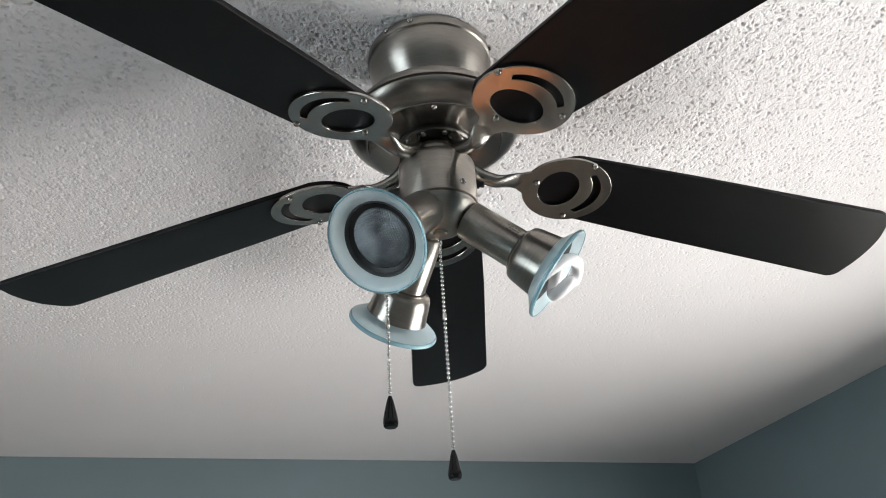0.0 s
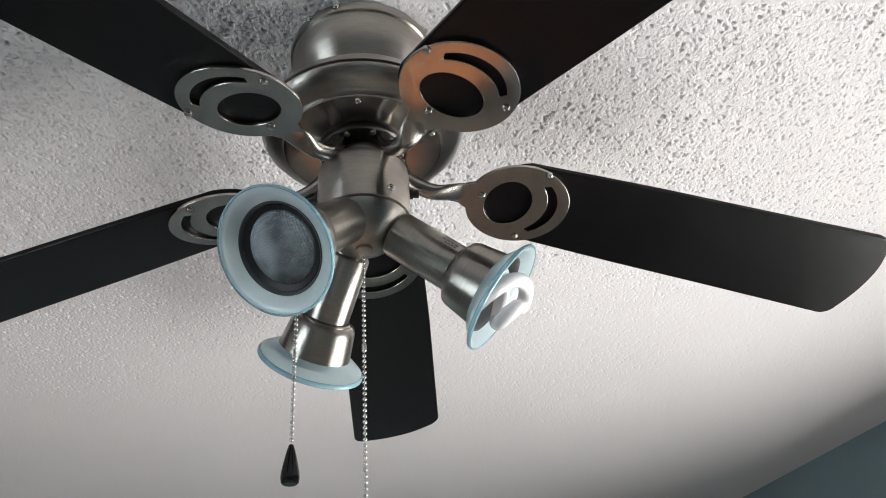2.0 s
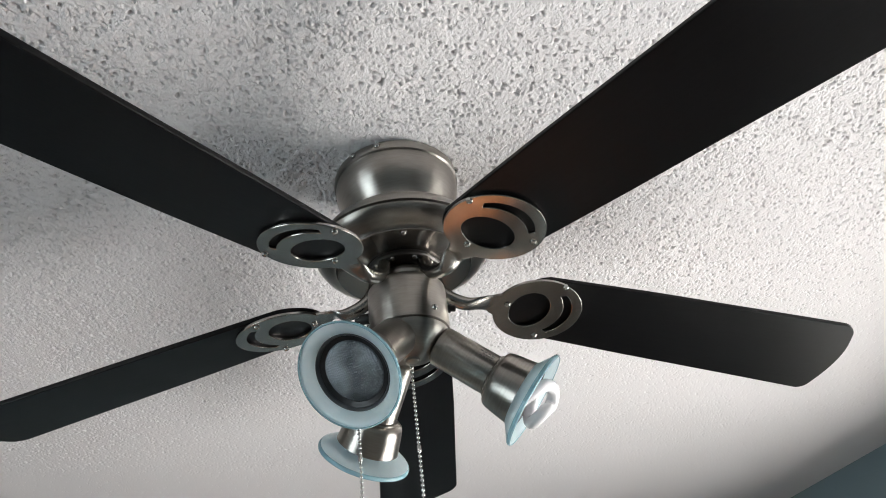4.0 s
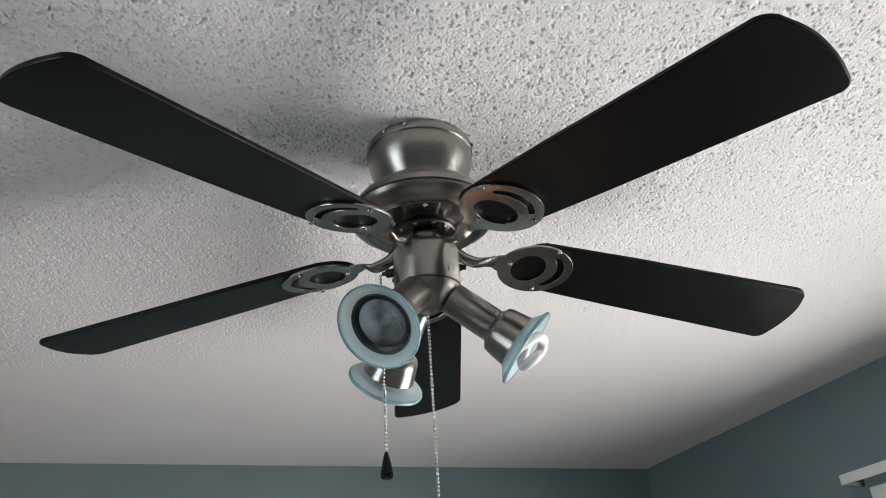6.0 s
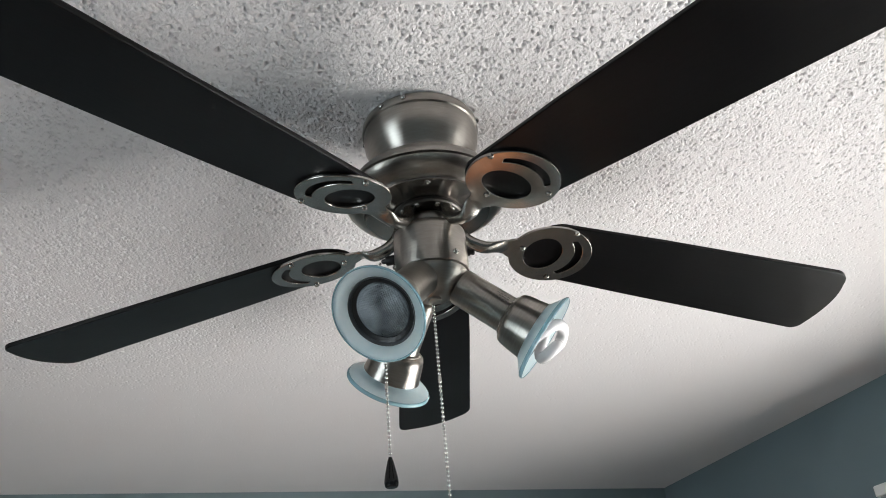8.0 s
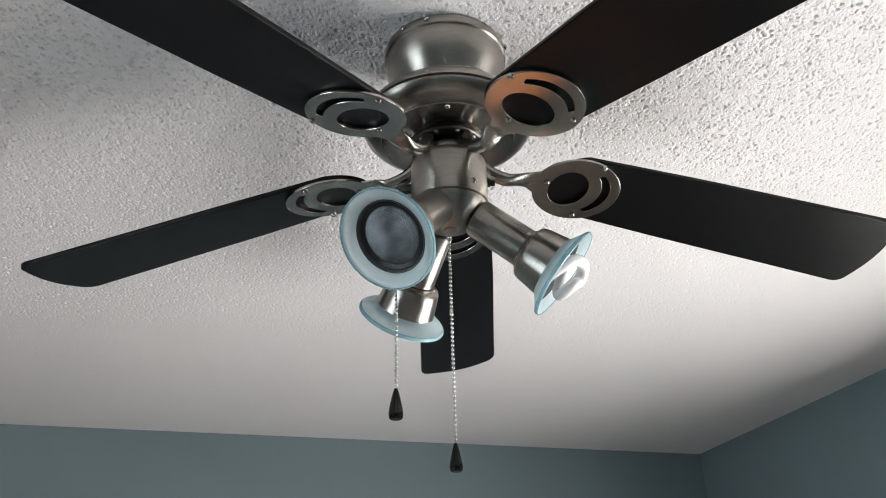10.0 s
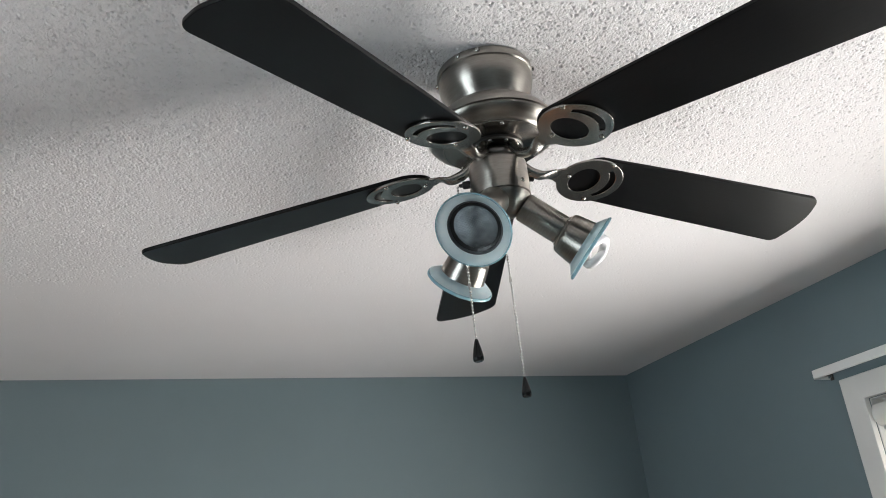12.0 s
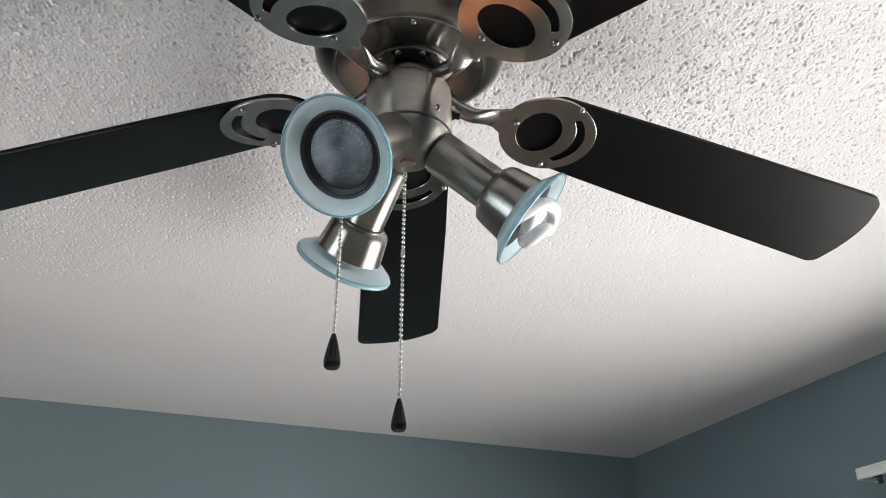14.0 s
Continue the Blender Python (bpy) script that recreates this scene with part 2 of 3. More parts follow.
def box(x0, x1, y0, y1, z0, z1, bevel=0.0, segs=2):
    bm = bmesh.new()
    bmesh.ops.create_cube(bm, size=1, matrix=Matrix.Translation(((x0 + x1) / 2, (y0 + y1) / 2, (z0 + z1) / 2)) @ Matrix.Diagonal((x1 - x0, y1 - y0, z1 - z0, 1)))
    if bevel:
        bmesh.ops.bevel(bm, geom=bm.edges[:], offset=bevel, segments=segs, profile=0.5, affect="EDGES")
    return bm


def join(*parts):
    """Several bmeshes as one."""
    out = bmesh.new()
    for bm in parts:
        me = bpy.data.meshes.new("tmp")
        bm.to_mesh(me)
        bm.free()
        out.from_mesh(me)
        bpy.data.meshes.remove(me)
    return out


def slab(loops, z0, z1, bevel=0.0):
    """A flat plate with holes: closed loops of (x, y), the first the outline, from z0 to z1."""
    bm = bmesh.new()
    edges = []
    for loop in loops:
        vs = [bm.verts.new((x, y, z0)) for x, y in loop]
        edges += [bm.edges.new((a, b)) for a, b in zip(vs, vs[1:] + vs[:1])]
    bmesh.ops.triangle_fill(bm, use_beauty=True, use_dissolve=False, edges=edges)
    low = bm.faces[:]
    top = bmesh.ops.extrude_face_region(bm, geom=low)["geom"]
    bmesh.ops.translate(bm, verts=[g for g in top if isinstance(g, bmesh.types.BMVert)], vec=(0, 0, z1 - z0))
    bmesh.ops.recalc_face_normals(bm, faces=bm.faces)
    if bevel:
        rim = [e for e in bm.edges if len(e.link_faces) == 2 and e.calc_face_angle(0) > radians(60)]
        bmesh.ops.bevel(bm, geom=rim, offset=bevel, segments=2, profile=0.5, affect="EDGES")
    return bm


def moved(bm, m):
    bmesh.ops.transform(bm, matrix=m, verts=bm.verts)
    return bm


def dome_screw(r=0.0035, h=0.0028):
    """A round-headed cross-slot screw; its head points down."""
    bm = lathe([(r, 0.001), (r, 0), (r * 0.85, -h * 0.6), (r * 0.5, -h * 0.92), (0.0007, -h), (0, -h + 0.0007)], 14)
    return bm


SCREW = finish(dome_screw(), "screw", SCREW_STEEL)


# ---- the room ----
def ceiling():
    """Sprayed ceiling in one mesh: a sheet round a finely modelled field of small crumbs and pits, which thins out in patches and towards the far wall."""
    step = 0.0016
    x0, x1, y0, y1 = -1.12, 1.15, -0.50, 0.95
    nx, ny = int((x1 - x0) / step) + 1, int((y1 - y0) / step) + 1
    rng = np.random.default_rng(5)
    fx, fy = np.meshgrid(np.fft.fftfreq(nx, step), np.fft.fftfreq(ny, step), indexing="ij")
    f = np.hypot(fx, fy)

    def band(size, width):
        field = np.fft.ifft2(np.fft.fft2(rng.standard_normal((nx, ny))) * np.exp(-((f - 1 / size) * size / width) ** 2)).real
        return field / field.std()

    def step_up(v, a, b):
        t = np.clip((v - a) / (b - a), 0, 1)
        return t * t * (3 - 2 * t)

    gx, gy = np.meshgrid(np.linspace(x0, x1, nx), np.linspace(y0, y1, ny), indexing="ij")
    dense = 0.6 + 0.4 * step_up(band(0.22, 0.8), -0.9, 0.5)
    thin = 1 - 0.86 * step_up(gy + 0.50 * gx, 0.10, 0.78)
    edge = step_up(np.minimum(np.minimum(gx - x0, x1 - gx), np.minimum(gy - y0, y1 - gy)), 0.0, 0.05)
    crumbs, pits, lumps = band(0.0050, 0.45), band(0.0072, 0.6), band(0.024, 0.6)
    h = 0.0010 * step_up(crumbs, 0.4, 1.6) * step_up(lumps, -0.8, 1.1) - 0.0052 * step_up(pits, 1.62, 1.95) - 0.0060 * step_up(band(0.0115, 0.6), 2.05, 2.40) - 0.0007 * step_up(-crumbs, 1.2, 2.0) + 0.00012 * lumps
    h = (1.05 + 0.65 * step_up(-gx, -0.35, 0.45)) * h * dense * thin * edge
    co = np.stack([gx, gy, CEIL - h], -1).reshape(-1, 3)
    ids = np.arange(nx * ny).reshape(nx, ny)
    quads = np.stack([ids[:-1, :-1], ids[:-1, 1:], ids[1:, 1:], ids[1:, :-1]], -1).reshape(-1, 4)
    # plain strips round the field
    a, b, c, d = WALL_W - 0.01, WALL_E + 0.01, WALL_S - 0.01, WALL_N + 0.01
    strips = ((a, b, c, y0), (a, b, y1, d), (a, x0, y0, y1), (x1, b, y0, y1))
    more = [(x, y, CEIL) for p, q, r, t in strips for x, y in ((p, r), (p, t), (q, t), (q, r))]
    co = np.concatenate([co, np.array(more)]).astype(np.float32)
    quads = np.concatenate([quads, nx * ny + np.arange(4 * len(strips)).reshape(-1, 4)]).astype(np.int32)
    me = bpy.data.meshes.new("ceiling")
    me.vertices.add(len(co)), me.loops.add(quads.size), me.polygons.add(len(quads))
    me.vertices.foreach_set("co", co.ravel())
    me.loops.foreach_set("vertex_index", quads.ravel())
    me.polygons.foreach_set("loop_start", np.arange(0, quads.size, 4, dtype=np.int32))
    me.polygons.foreach_set("use_smooth", np.ones(len(quads), dtype=bool))
    me.update(calc_edges=True)
    me.materials.append(CEILING)
    return tagged(new("ceiling", me), "off-white sprayed ceiling with small crumbs and pits", kind="structure")


ceiling()
structure("ceiling_slab", box(WALL_W - THICK, WALL_E + THICK, WALL_S - THICK, WALL_N + THICK, CEIL + 0.02, CEIL + 0.14), TRIM_PAINT, "plain slab above the ceiling")
structure("wall_north", box(WALL_W - THICK, WALL_E + THICK, WALL_N, WALL_N + THICK, 0, CEIL + 0.019), WALL_PAINT, "flat blue-grey painted wall")
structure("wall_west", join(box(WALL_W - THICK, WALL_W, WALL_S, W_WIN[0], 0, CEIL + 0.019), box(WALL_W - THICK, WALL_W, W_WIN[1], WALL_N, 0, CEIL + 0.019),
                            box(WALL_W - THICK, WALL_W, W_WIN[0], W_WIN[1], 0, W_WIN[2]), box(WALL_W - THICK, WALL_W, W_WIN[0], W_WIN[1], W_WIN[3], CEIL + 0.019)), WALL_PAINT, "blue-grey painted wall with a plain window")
structure("wall_south", box(WALL_W - THICK, WALL_E + THICK, WALL_S - THICK, WALL_S, 0, CEIL + 0.019), WALL_PAINT, "flat blue-grey painted wall")


def window_wall():
    """The wall with the window's opening through it."""
    a, b = WALL_E, WALL_E + THICK
    bits = [box(a, b, WALL_S, WIN_Y0, 0, CEIL + 0.019), box(a, b, WIN_Y1, WALL_N, 0, CEIL + 0.019),
            box(a, b, WIN_Y0, WIN_Y1, 0, WIN_Z0), box(a, b, WIN_Y0, WIN_Y1, WIN_Z1, CEIL + 0.019)]
    structure("wall_east", join(*bits), WALL_PAINT, "blue-grey painted wall pierced by the window")


window_wall()
structure("floor", box(WALL_W - THICK, WALL_E + THICK, WALL_S - THICK, WALL_N + THICK, -0.12, 0.0), WOOD, "pale greyish brown wooden floor")


def window():
    """Cased window with a rolled blind in its head, two sashes and glass."""
    win = tagged(new("window_1"), "white painted window with flat casing and rolled blind", kind="structure")
    y0, y1, z0, z1, x = WIN_Y0, WIN_Y1, WIN_Z0, WIN_Z1, WALL_E
    w = 0.064
    arch = [(y0 - w, z0), (y0 - w, z1 + w), (y1 + w, z1 + w), (y1 + w, z0), (y1, z0), (y1, z1), (y0, z1), (y0, z0)]
    onto_wall = Matrix(((0, 0, 1, x), (1, 0, 0, 0), (0, 1, 0, 0), (0, 0, 0, 1)))
    part("casing", moved(slab([arch], -0.019, -0.0005, 0.003), onto_wall), TRIM_PAINT, win, sharp=20)
    part("window_sill", box(x - 0.06, x + THICK - 0.02, y0 - w - 0.02, y1 + w + 0.02, z0 - 0.03, z0 - 0.0005, 0.006), TRIM_PAINT, win)
    # jamb lining and stops
    part("jamb", box(x + 0.042, x + THICK, y1 - 0.014, y1 - 0.0005, z0, z1 - 0.001, 0.002), TRIM_PAINT, win)
    part("jamb", box(x + 0.042, x + THICK, y0 + 0.0005, y0 + 0.014, z0, z1 - 0.001, 0.002), TRIM_PAINT, win)
    part("head_jamb", box(x + 0.042, x + THICK, y0 + 0.015, y1 - 0.015, z1 - 0.014, z1 - 0.001, 0.002), TRIM_PAINT, win)
    part("lining", box(x - 0.001, x + 0.0415, y1 - 0.004, y1 - 0.0005, z0, z1 - 0.001, 0.001), TRIM_PAINT, win)
    part("lining", box(x - 0.001, x + 0.0415, y0 + 0.0005, y0 + 0.004, z0, z1 - 0.001, 0.001), TRIM_PAINT, win)
    part("lining", box(x - 0.001, x + 0.0415, y0 + 0.0045, y1 - 0.0045, z1 - 0.004, z1 - 0.001, 0.001), TRIM_PAINT, win)
    part("stop", box(x + 0.056, x + 0.076, y1 - 0.034, y1 - 0.0145, z0, z1 - 0.015, 0.003), SASH_PAINT, win)
    a, b, s, dx = y0 + 0.015, y1 - 0.015, 0.068, 0.080
    sash = part("sash", join(box(x + dx, x + dx + 0.030, a, a + s, z0, z1 - 0.016, 0.003), box(x + dx, x + dx + 0.030, b - s, b, z0, z1 - 0.016, 0.003),
                             box(x + dx + 0.0005, x + dx + 0.0295, a + s, b - s, z0, z0 + s, 0.003), box(x + dx + 0.0005, x + dx + 0.0295, a + s, b - s, z1 - 0.096, z1 - 0.016, 0.003)), SASH_PAINT, win, "cream painted sash")
    part("glazing_bead", box(x + dx - 0.008, x + dx - 0.0005, b - s - 0.010, b - s + 0.006, z0 + s, z1 - 0.096, 0.002), SASH_PAINT, sash)
    part("glazing_bead", box(x + dx - 0.008, x + dx - 0.0005, a + s, b - s - 0.0105, z1 - 0.106, z1 - 0.090, 0.002), SASH_PAINT, sash)
    pane = part("pane", box(x + dx + 0.012, x + dx + 0.016, a + s - 0.004, b - s + 0.004, z0 + s - 0.004, z1 - 0.092), GLASS, sash, "clear glass")
    pane.visible_shadow = False
    return win


window()


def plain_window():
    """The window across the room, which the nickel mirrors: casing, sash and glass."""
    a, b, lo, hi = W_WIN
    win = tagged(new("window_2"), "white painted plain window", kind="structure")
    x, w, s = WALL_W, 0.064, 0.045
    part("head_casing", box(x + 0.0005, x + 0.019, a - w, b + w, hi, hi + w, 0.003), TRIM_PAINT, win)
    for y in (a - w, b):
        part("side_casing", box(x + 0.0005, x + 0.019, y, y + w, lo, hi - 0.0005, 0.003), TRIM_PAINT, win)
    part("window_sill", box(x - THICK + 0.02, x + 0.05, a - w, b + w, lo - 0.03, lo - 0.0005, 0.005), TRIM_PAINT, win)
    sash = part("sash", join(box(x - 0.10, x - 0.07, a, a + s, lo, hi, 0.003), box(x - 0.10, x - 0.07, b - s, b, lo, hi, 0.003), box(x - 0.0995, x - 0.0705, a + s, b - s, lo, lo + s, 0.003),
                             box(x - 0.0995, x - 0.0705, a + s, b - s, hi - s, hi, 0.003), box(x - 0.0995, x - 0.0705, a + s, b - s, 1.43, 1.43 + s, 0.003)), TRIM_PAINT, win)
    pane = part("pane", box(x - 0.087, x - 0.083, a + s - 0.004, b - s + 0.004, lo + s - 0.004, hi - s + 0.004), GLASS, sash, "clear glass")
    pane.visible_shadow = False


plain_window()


def roller_blind():
    """A blind rolled up under the window's head, with a hem bar."""
    b = thing("roller_blind", (WALL_E, 0, WIN_Z1), "white vinyl blind rolled up in the window head", "blind")
    y0, y1 = WIN_Y0 + 0.006, WIN_Y1 - 0.006
    prof = [(0.012 + 0.026 * math.cos(radians(d)), -0.0445 + 0.0290 * math.sin(radians(d))) for d in range(0, 360, 15)]
    bm = bmesh.new()
    ends = [[bm.verts.new((x, y, z)) for x, z in prof] for y in (y0, y1)]
    for k in range(len(prof)):
        j = (k + 1) % len(prof)
        bm.faces.new((ends[0][k], ends[0][j], ends[1][j], ends[1][k]))
    bm.faces.new(ends[0]), bm.faces.new(ends[1])
    part("headrail", bm, BLIND_CLOTH, b)
    part("hem_bar", box(0.006, 0.014, y0 + 0.004, y1 - 0.004, -0.084, -0.0725, 0.003), BLIND_CLOTH, b)


roller_blind()


def curtain_rod():
    """A flat white curtain rod with a return bent to the wall and small brackets."""
    rod = thing("curtain_rod", (WALL_E, 0, 2.186), "flat white enamel curtain rod above the window, no curtain", "curtain rod")
    off, r, y_end, y_far = 0.064, 0.018, 0.783, -0.90
    path = [(-0.001, y_end), (-off + r, y_end)]
    path += [(-off + r - r * math.sin(a), y_end - r + r * math.cos(a)) for a in (radians(d) for d in range(10, 91, 10))]
    path += [(-off, y) for y in (0.5, 0.2, -0.1, -0.4, -0.7, y_far + r)]
    path += [(-off + r - r * math.cos(a), y_far + r - r * math.sin(a)) for a in (radians(d) for d in range(10, 91, 10))]
    path += [(-0.001, y_far)]
    # C-shaped section: a flat face with lips turned inward at top and bottom
    sect = [(0.0, -0.0105), (0.0, 0.0105), (0.0012, 0.0115), (0.010, 0.0115), (0.010, 0.0100), (0.0020, 0.0100), (0.0015, 0.0095), (0.0015, -0.0095), (0.0020, -0.0100), (0.010, -0.0100), (0.010, -0.0115), (0.0012, -0.0115)]
    bm = bmesh.new()
    rings = []
    for i, (x, y) in enumerate(path):
        a, b = path[max(i - 1, 0)], path[min(i + 1, len(path) - 1)]
        t = Vector((b[0] - a[0], b[1] - a[1])).normalized()
        inward = Vector((-t.y, t.x))
        rings.append([bm.verts.new((x + inward.x * d, y + inward.y * d, z)) for d, z in sect])
    for p, q in zip(rings, rings[1:]):
        for k in range(len(sect)):
            j = (k + 1) % len(sect)
            bm.faces.new((p[k], p[j], q[j], q[k]))
    bm.faces.new(rings[0]), bm.faces.new(rings[-1])
    part("rail", bm, ROD_PAINT, rod)
    for y in (y_end - 0.014, y_far + 0.014):
        br = part("bracket", join(box(-0.003, -0.0005, y - 0.006, y + 0.006, -0.016, 0.010, 0.001), box(-0.040, -0.004, y - 0.006, y + 0.006, -0.004, -0.001, 0.0008)), DARK_METAL, rod, "small steel bracket")
        part("screw", SCREW, SCREW_STEEL, br, m=pose(-0.003, y, -0.006, 0, 90, 0))


curtain_rod()


def headboard():
    """A pine headboard against the far wall; the blade brackets mirror it."""
    h = thing("wooden_headboard", (-0.20, WALL_N - 0.005, 0.0), "orange pine headboard standing against the blue wall", "headboard")
    w = 0.72
    for x in (-w, w - 0.06):
        part("post", box(x, x + 0.06, -0.055, 0.0, 0.0, 0.96, 0.006), ORANGE_WOOD, h)
    part("top_rail", box(-w + 0.0605, w - 0.0605, -0.050, -0.010, 0.85, 0.93, 0.006), ORANGE_WOOD, h)
    part("bottom_rail", box(-w + 0.0605, w - 0.0605, -0.050, -0.010, 0.16, 0.24, 0.006), ORANGE_WOOD, h)
    n = 6
    span = (2 * w - 0.121) / n
    for i in range(n):
        x = -w + 0.0605 + span * i
        part("plank", box(x + 0.001, x + span - 0.001, -0.040, -0.018, 0.2405, 0.8495, 0.003), ORANGE_WOOD, h)


headboard()


# ---- ceiling fan ----
fan = thing("ceiling_fan", (HUB[0], HUB[1], CEIL), "brushed nickel hugger ceiling fan with black blades, at rest", "ceiling fan")


def down(profile):
    """Profile heights given above the floor, turned into the fan's own frame."""
    return [(r, z - CEIL) for r, z in profile]


canopy = part("canopy", lathe(down([(0.0, 2.4385), (0.0675, 2.4385), (0.0692, 2.4365), (0.0702, 2.4290), (0.0698, 2.4262), (0.0678, 2.4250), (0.0682, 2.4225),
                                    (0.0685, 2.4160), (0.0670, 2.4075), (0.0638, 2.3990), (0.0592, 2.3905), (0.0548, 2.3830), (0.0520, 2.3765), (0.0510, 2.3705), (0.0, 2.3705)]), 96), NICKEL, fan)
for k in range(4):
    a = radians(-121.5 + 90 * k)
    for d in ((0,) if k else (0, -0.42)):
        part("screw", SCREW, SCREW_STEEL, canopy, m=Matrix.Translation((0.0705 * math.cos(a + d), 0.0705 * math.sin(a + d), 2.4315 - CEIL)) @ Matrix.Rotation(a + d, 4, "Z") @ Matrix.Rotation(radians(-90), 4, "Y"))

motor = part("motor_housing", lathe(down([(0.0, 2.3702), (0.0615, 2.3702), (0.0640, 2.3692), (0.0660, 2.3665), (0.0740, 2.3615), (0.0830, 2.3535), (0.0895, 2.3450), (0.0930, 2.3380), (0.0936, 2.3362), (0.0900, 2.3357), (0.0900, 2.3336),
                                          (0.0932, 2.3332), (0.0925, 2.3305), (0.0890, 2.3262), (0.0835, 2.3225), (0.0775, 2.3203), (0.0740, 2.3198),
                                          (0.0725, 2.3184), (0.0715, 2.3170), (0.0, 2.3170)]), 120), NICKEL, fan)
part("base_plate", lathe(down([(0.0, 2.3168), (0.0712, 2.3168), (0.0722, 2.3155), (0.0718, 2.3142), (0.0700, 2.3136), (0.0500, 2.3130), (0.0, 2.3130)]), 120), SHADED_NICKEL, motor, "brushed nickel base plate, shade put into its colour")
for k in range(5):
    a = radians(-105.8 + 72 * k)
    part("screw", SCREW, SCREW_STEEL, motor, m=Matrix.Translation((0.0665 * math.cos(a), 0.0665 * math.sin(a), 2.3137 - CEIL)))

fly = part("flywheel", lathe(down([(0.0, 2.3129), (0.0395, 2.3129), (0.0402, 2.3115), (0.0400, 2.3090), (0.0385, 2.3075), (0.030, 2.3070), (0.0, 2.3070)]), 64), DARK_METAL, fan, "dark steel flywheel")
for k in range(10):
    a = radians(AZ0 + 72 * (k // 2) + (17 if k % 2 else -17))
    part("screw", SCREW, SCREW_STEEL, fly, m=Matrix.Translation((0.0345 * math.cos(a), 0.0345 * math.sin(a), 2.3072 - CEIL)))
part("neck", lathe(down([(0.0, 2.3069), (0.0205, 2.3069), (0.0225, 2.3060), (0.0250, 2.3036), (0.0262, 2.3004), (0.0258, 2.2968), (0.0242, 2.2932), (0.0220, 2.2902), (0.0212, 2.2880), (0.0, 2.2880)]), 64), NICKEL, fan)
switch = part("switch_housing", lathe(down([(0.0, 2.2878), (0.0340, 2.2878), (0.0378, 2.2868), (0.0400, 2.2840), (0.0405, 2.2800), (0.0410, 2.2370), (0.0405, 2.2345), (0.0385, 2.2338), (0.0, 2.2338)]), 96), NICKEL, fan)
for az, z in ((-68, 2.245), (52, 2.245), (172, 2.245)):
    a = radians(az)
    part("screw", SCREW, SCREW_STEEL, switch, m=Matrix.Translation((0.0408 * math.cos(a), 0.0408 * math.sin(a), z - CEIL)) @ Matrix.Rotation(a, 4, "Z") @ Matrix.Rotation(radians(-90), 4, "Y"))
part("reverse_switch", moved(join(lathe([(0.0, 0), (0.0045, 0), (0.0045, 0.004), (0.0, 0.004)], 16), lathe([(0, 0.004), (0.0032, 0.004), (0.0036, 0.0085), (0.003, 0.0095), (0, 0.0095)], 16)),
     Matrix.Rotation(radians(-13.7), 4, "Z") @ Matrix.Translation((0.0395, 0, 2.2624 - CEIL)) @ Matrix.Rotation(radians(90), 4, "Y")), PLASTIC_BLACK, switch, "black slide switch knob")
part("fitter_cup", lathe(down([(0.0, 2.2336), (0.0375, 2.2336), (0.0392, 2.2325), (0.0388, 2.2300), (0.0365, 2.2255), (0.0325, 2.2200), (0.0275, 2.2145), (0.0220, 2.2100), (0.0150, 2.2070), (0.0075, 2.2058),
                              (0.0070, 2.2035), (0.0050, 2.2025), (0.0, 2.2025)]), 80), NICKEL, fan)

# blades: pitch and droop about a point on each blade's centre line
R_REF, Z_REF = 0.155, 2.2745
# azimuth shift, droop, pitch (degrees) and lift of each blade: the set is a little out of true
BLADES = ((-0.1, 5.7, 10.5, 0.001), (0.5, 5.5, 11.2, 0.003), (-0.4, 6.0, 10.1, -0.001), (1.2, 6.2, 9.8, 0.002), (-0.4, 5.4, 9.5, 0.002))


def blade_pose(k):
    az, droop, pitch, lift = BLADES[k]
    return (Matrix.Rotation(radians(AZ0 + az + 72 * k), 4, "Z") @ Matrix.Translation((R_REF, 0, Z_REF + lift - CEIL)) @ Matrix.Rotation(radians(droop), 4, "Y")
            @ Matrix.Rotation(radians(-pitch), 4, "X"))


def corner_arc(cx, cy, r, a0, a1, n=7):
    return [(cx + r * math.cos(radians(a0 + (a1 - a0) * i / n)), cy + r * math.sin(radians(a0 + (a1 - a0) * i / n))) for i in range(n + 1)]


def blade_outline():
    """Tapered paddle: round root, straight edges, bowed tip with rounded corners. x outward from R_REF."""
    out = corner_arc(-0.012, -0.003, 0.0475, 252, 108, 18)       # root, from the cw side round to the ccw side
    out += [(0.10, 0.0502), (0.22, 0.0563)]
    rc = 0.015                                                   # ccw corner
    out += corner_arc(0.3640 - rc, 0.0632 - rc, rc, 93, 16, 7)
    tip = smooth_path([(0.3634, 0.0523, 0), (0.3688, 0.0290, 0), (0.3710, 0.0050, 0), (0.3692, -0.0180, 0), (0.3620, -0.0411, 0)], 5)
    out += [(p.x, p.y) for p in tip[1:-1]]
    rc = 0.021                                                   # cw corner
    out += corner_arc(0.3630 - rc, -0.0556 + rc, rc, -18, -92, 9)
    out += [(0.22, -0.0538), (0.10, -0.0522)]
    return out


BLADE_MESH = finish(slab([blade_outline()], 0.0, 0.0055, 0.0012), "blade", BLADE, 20)


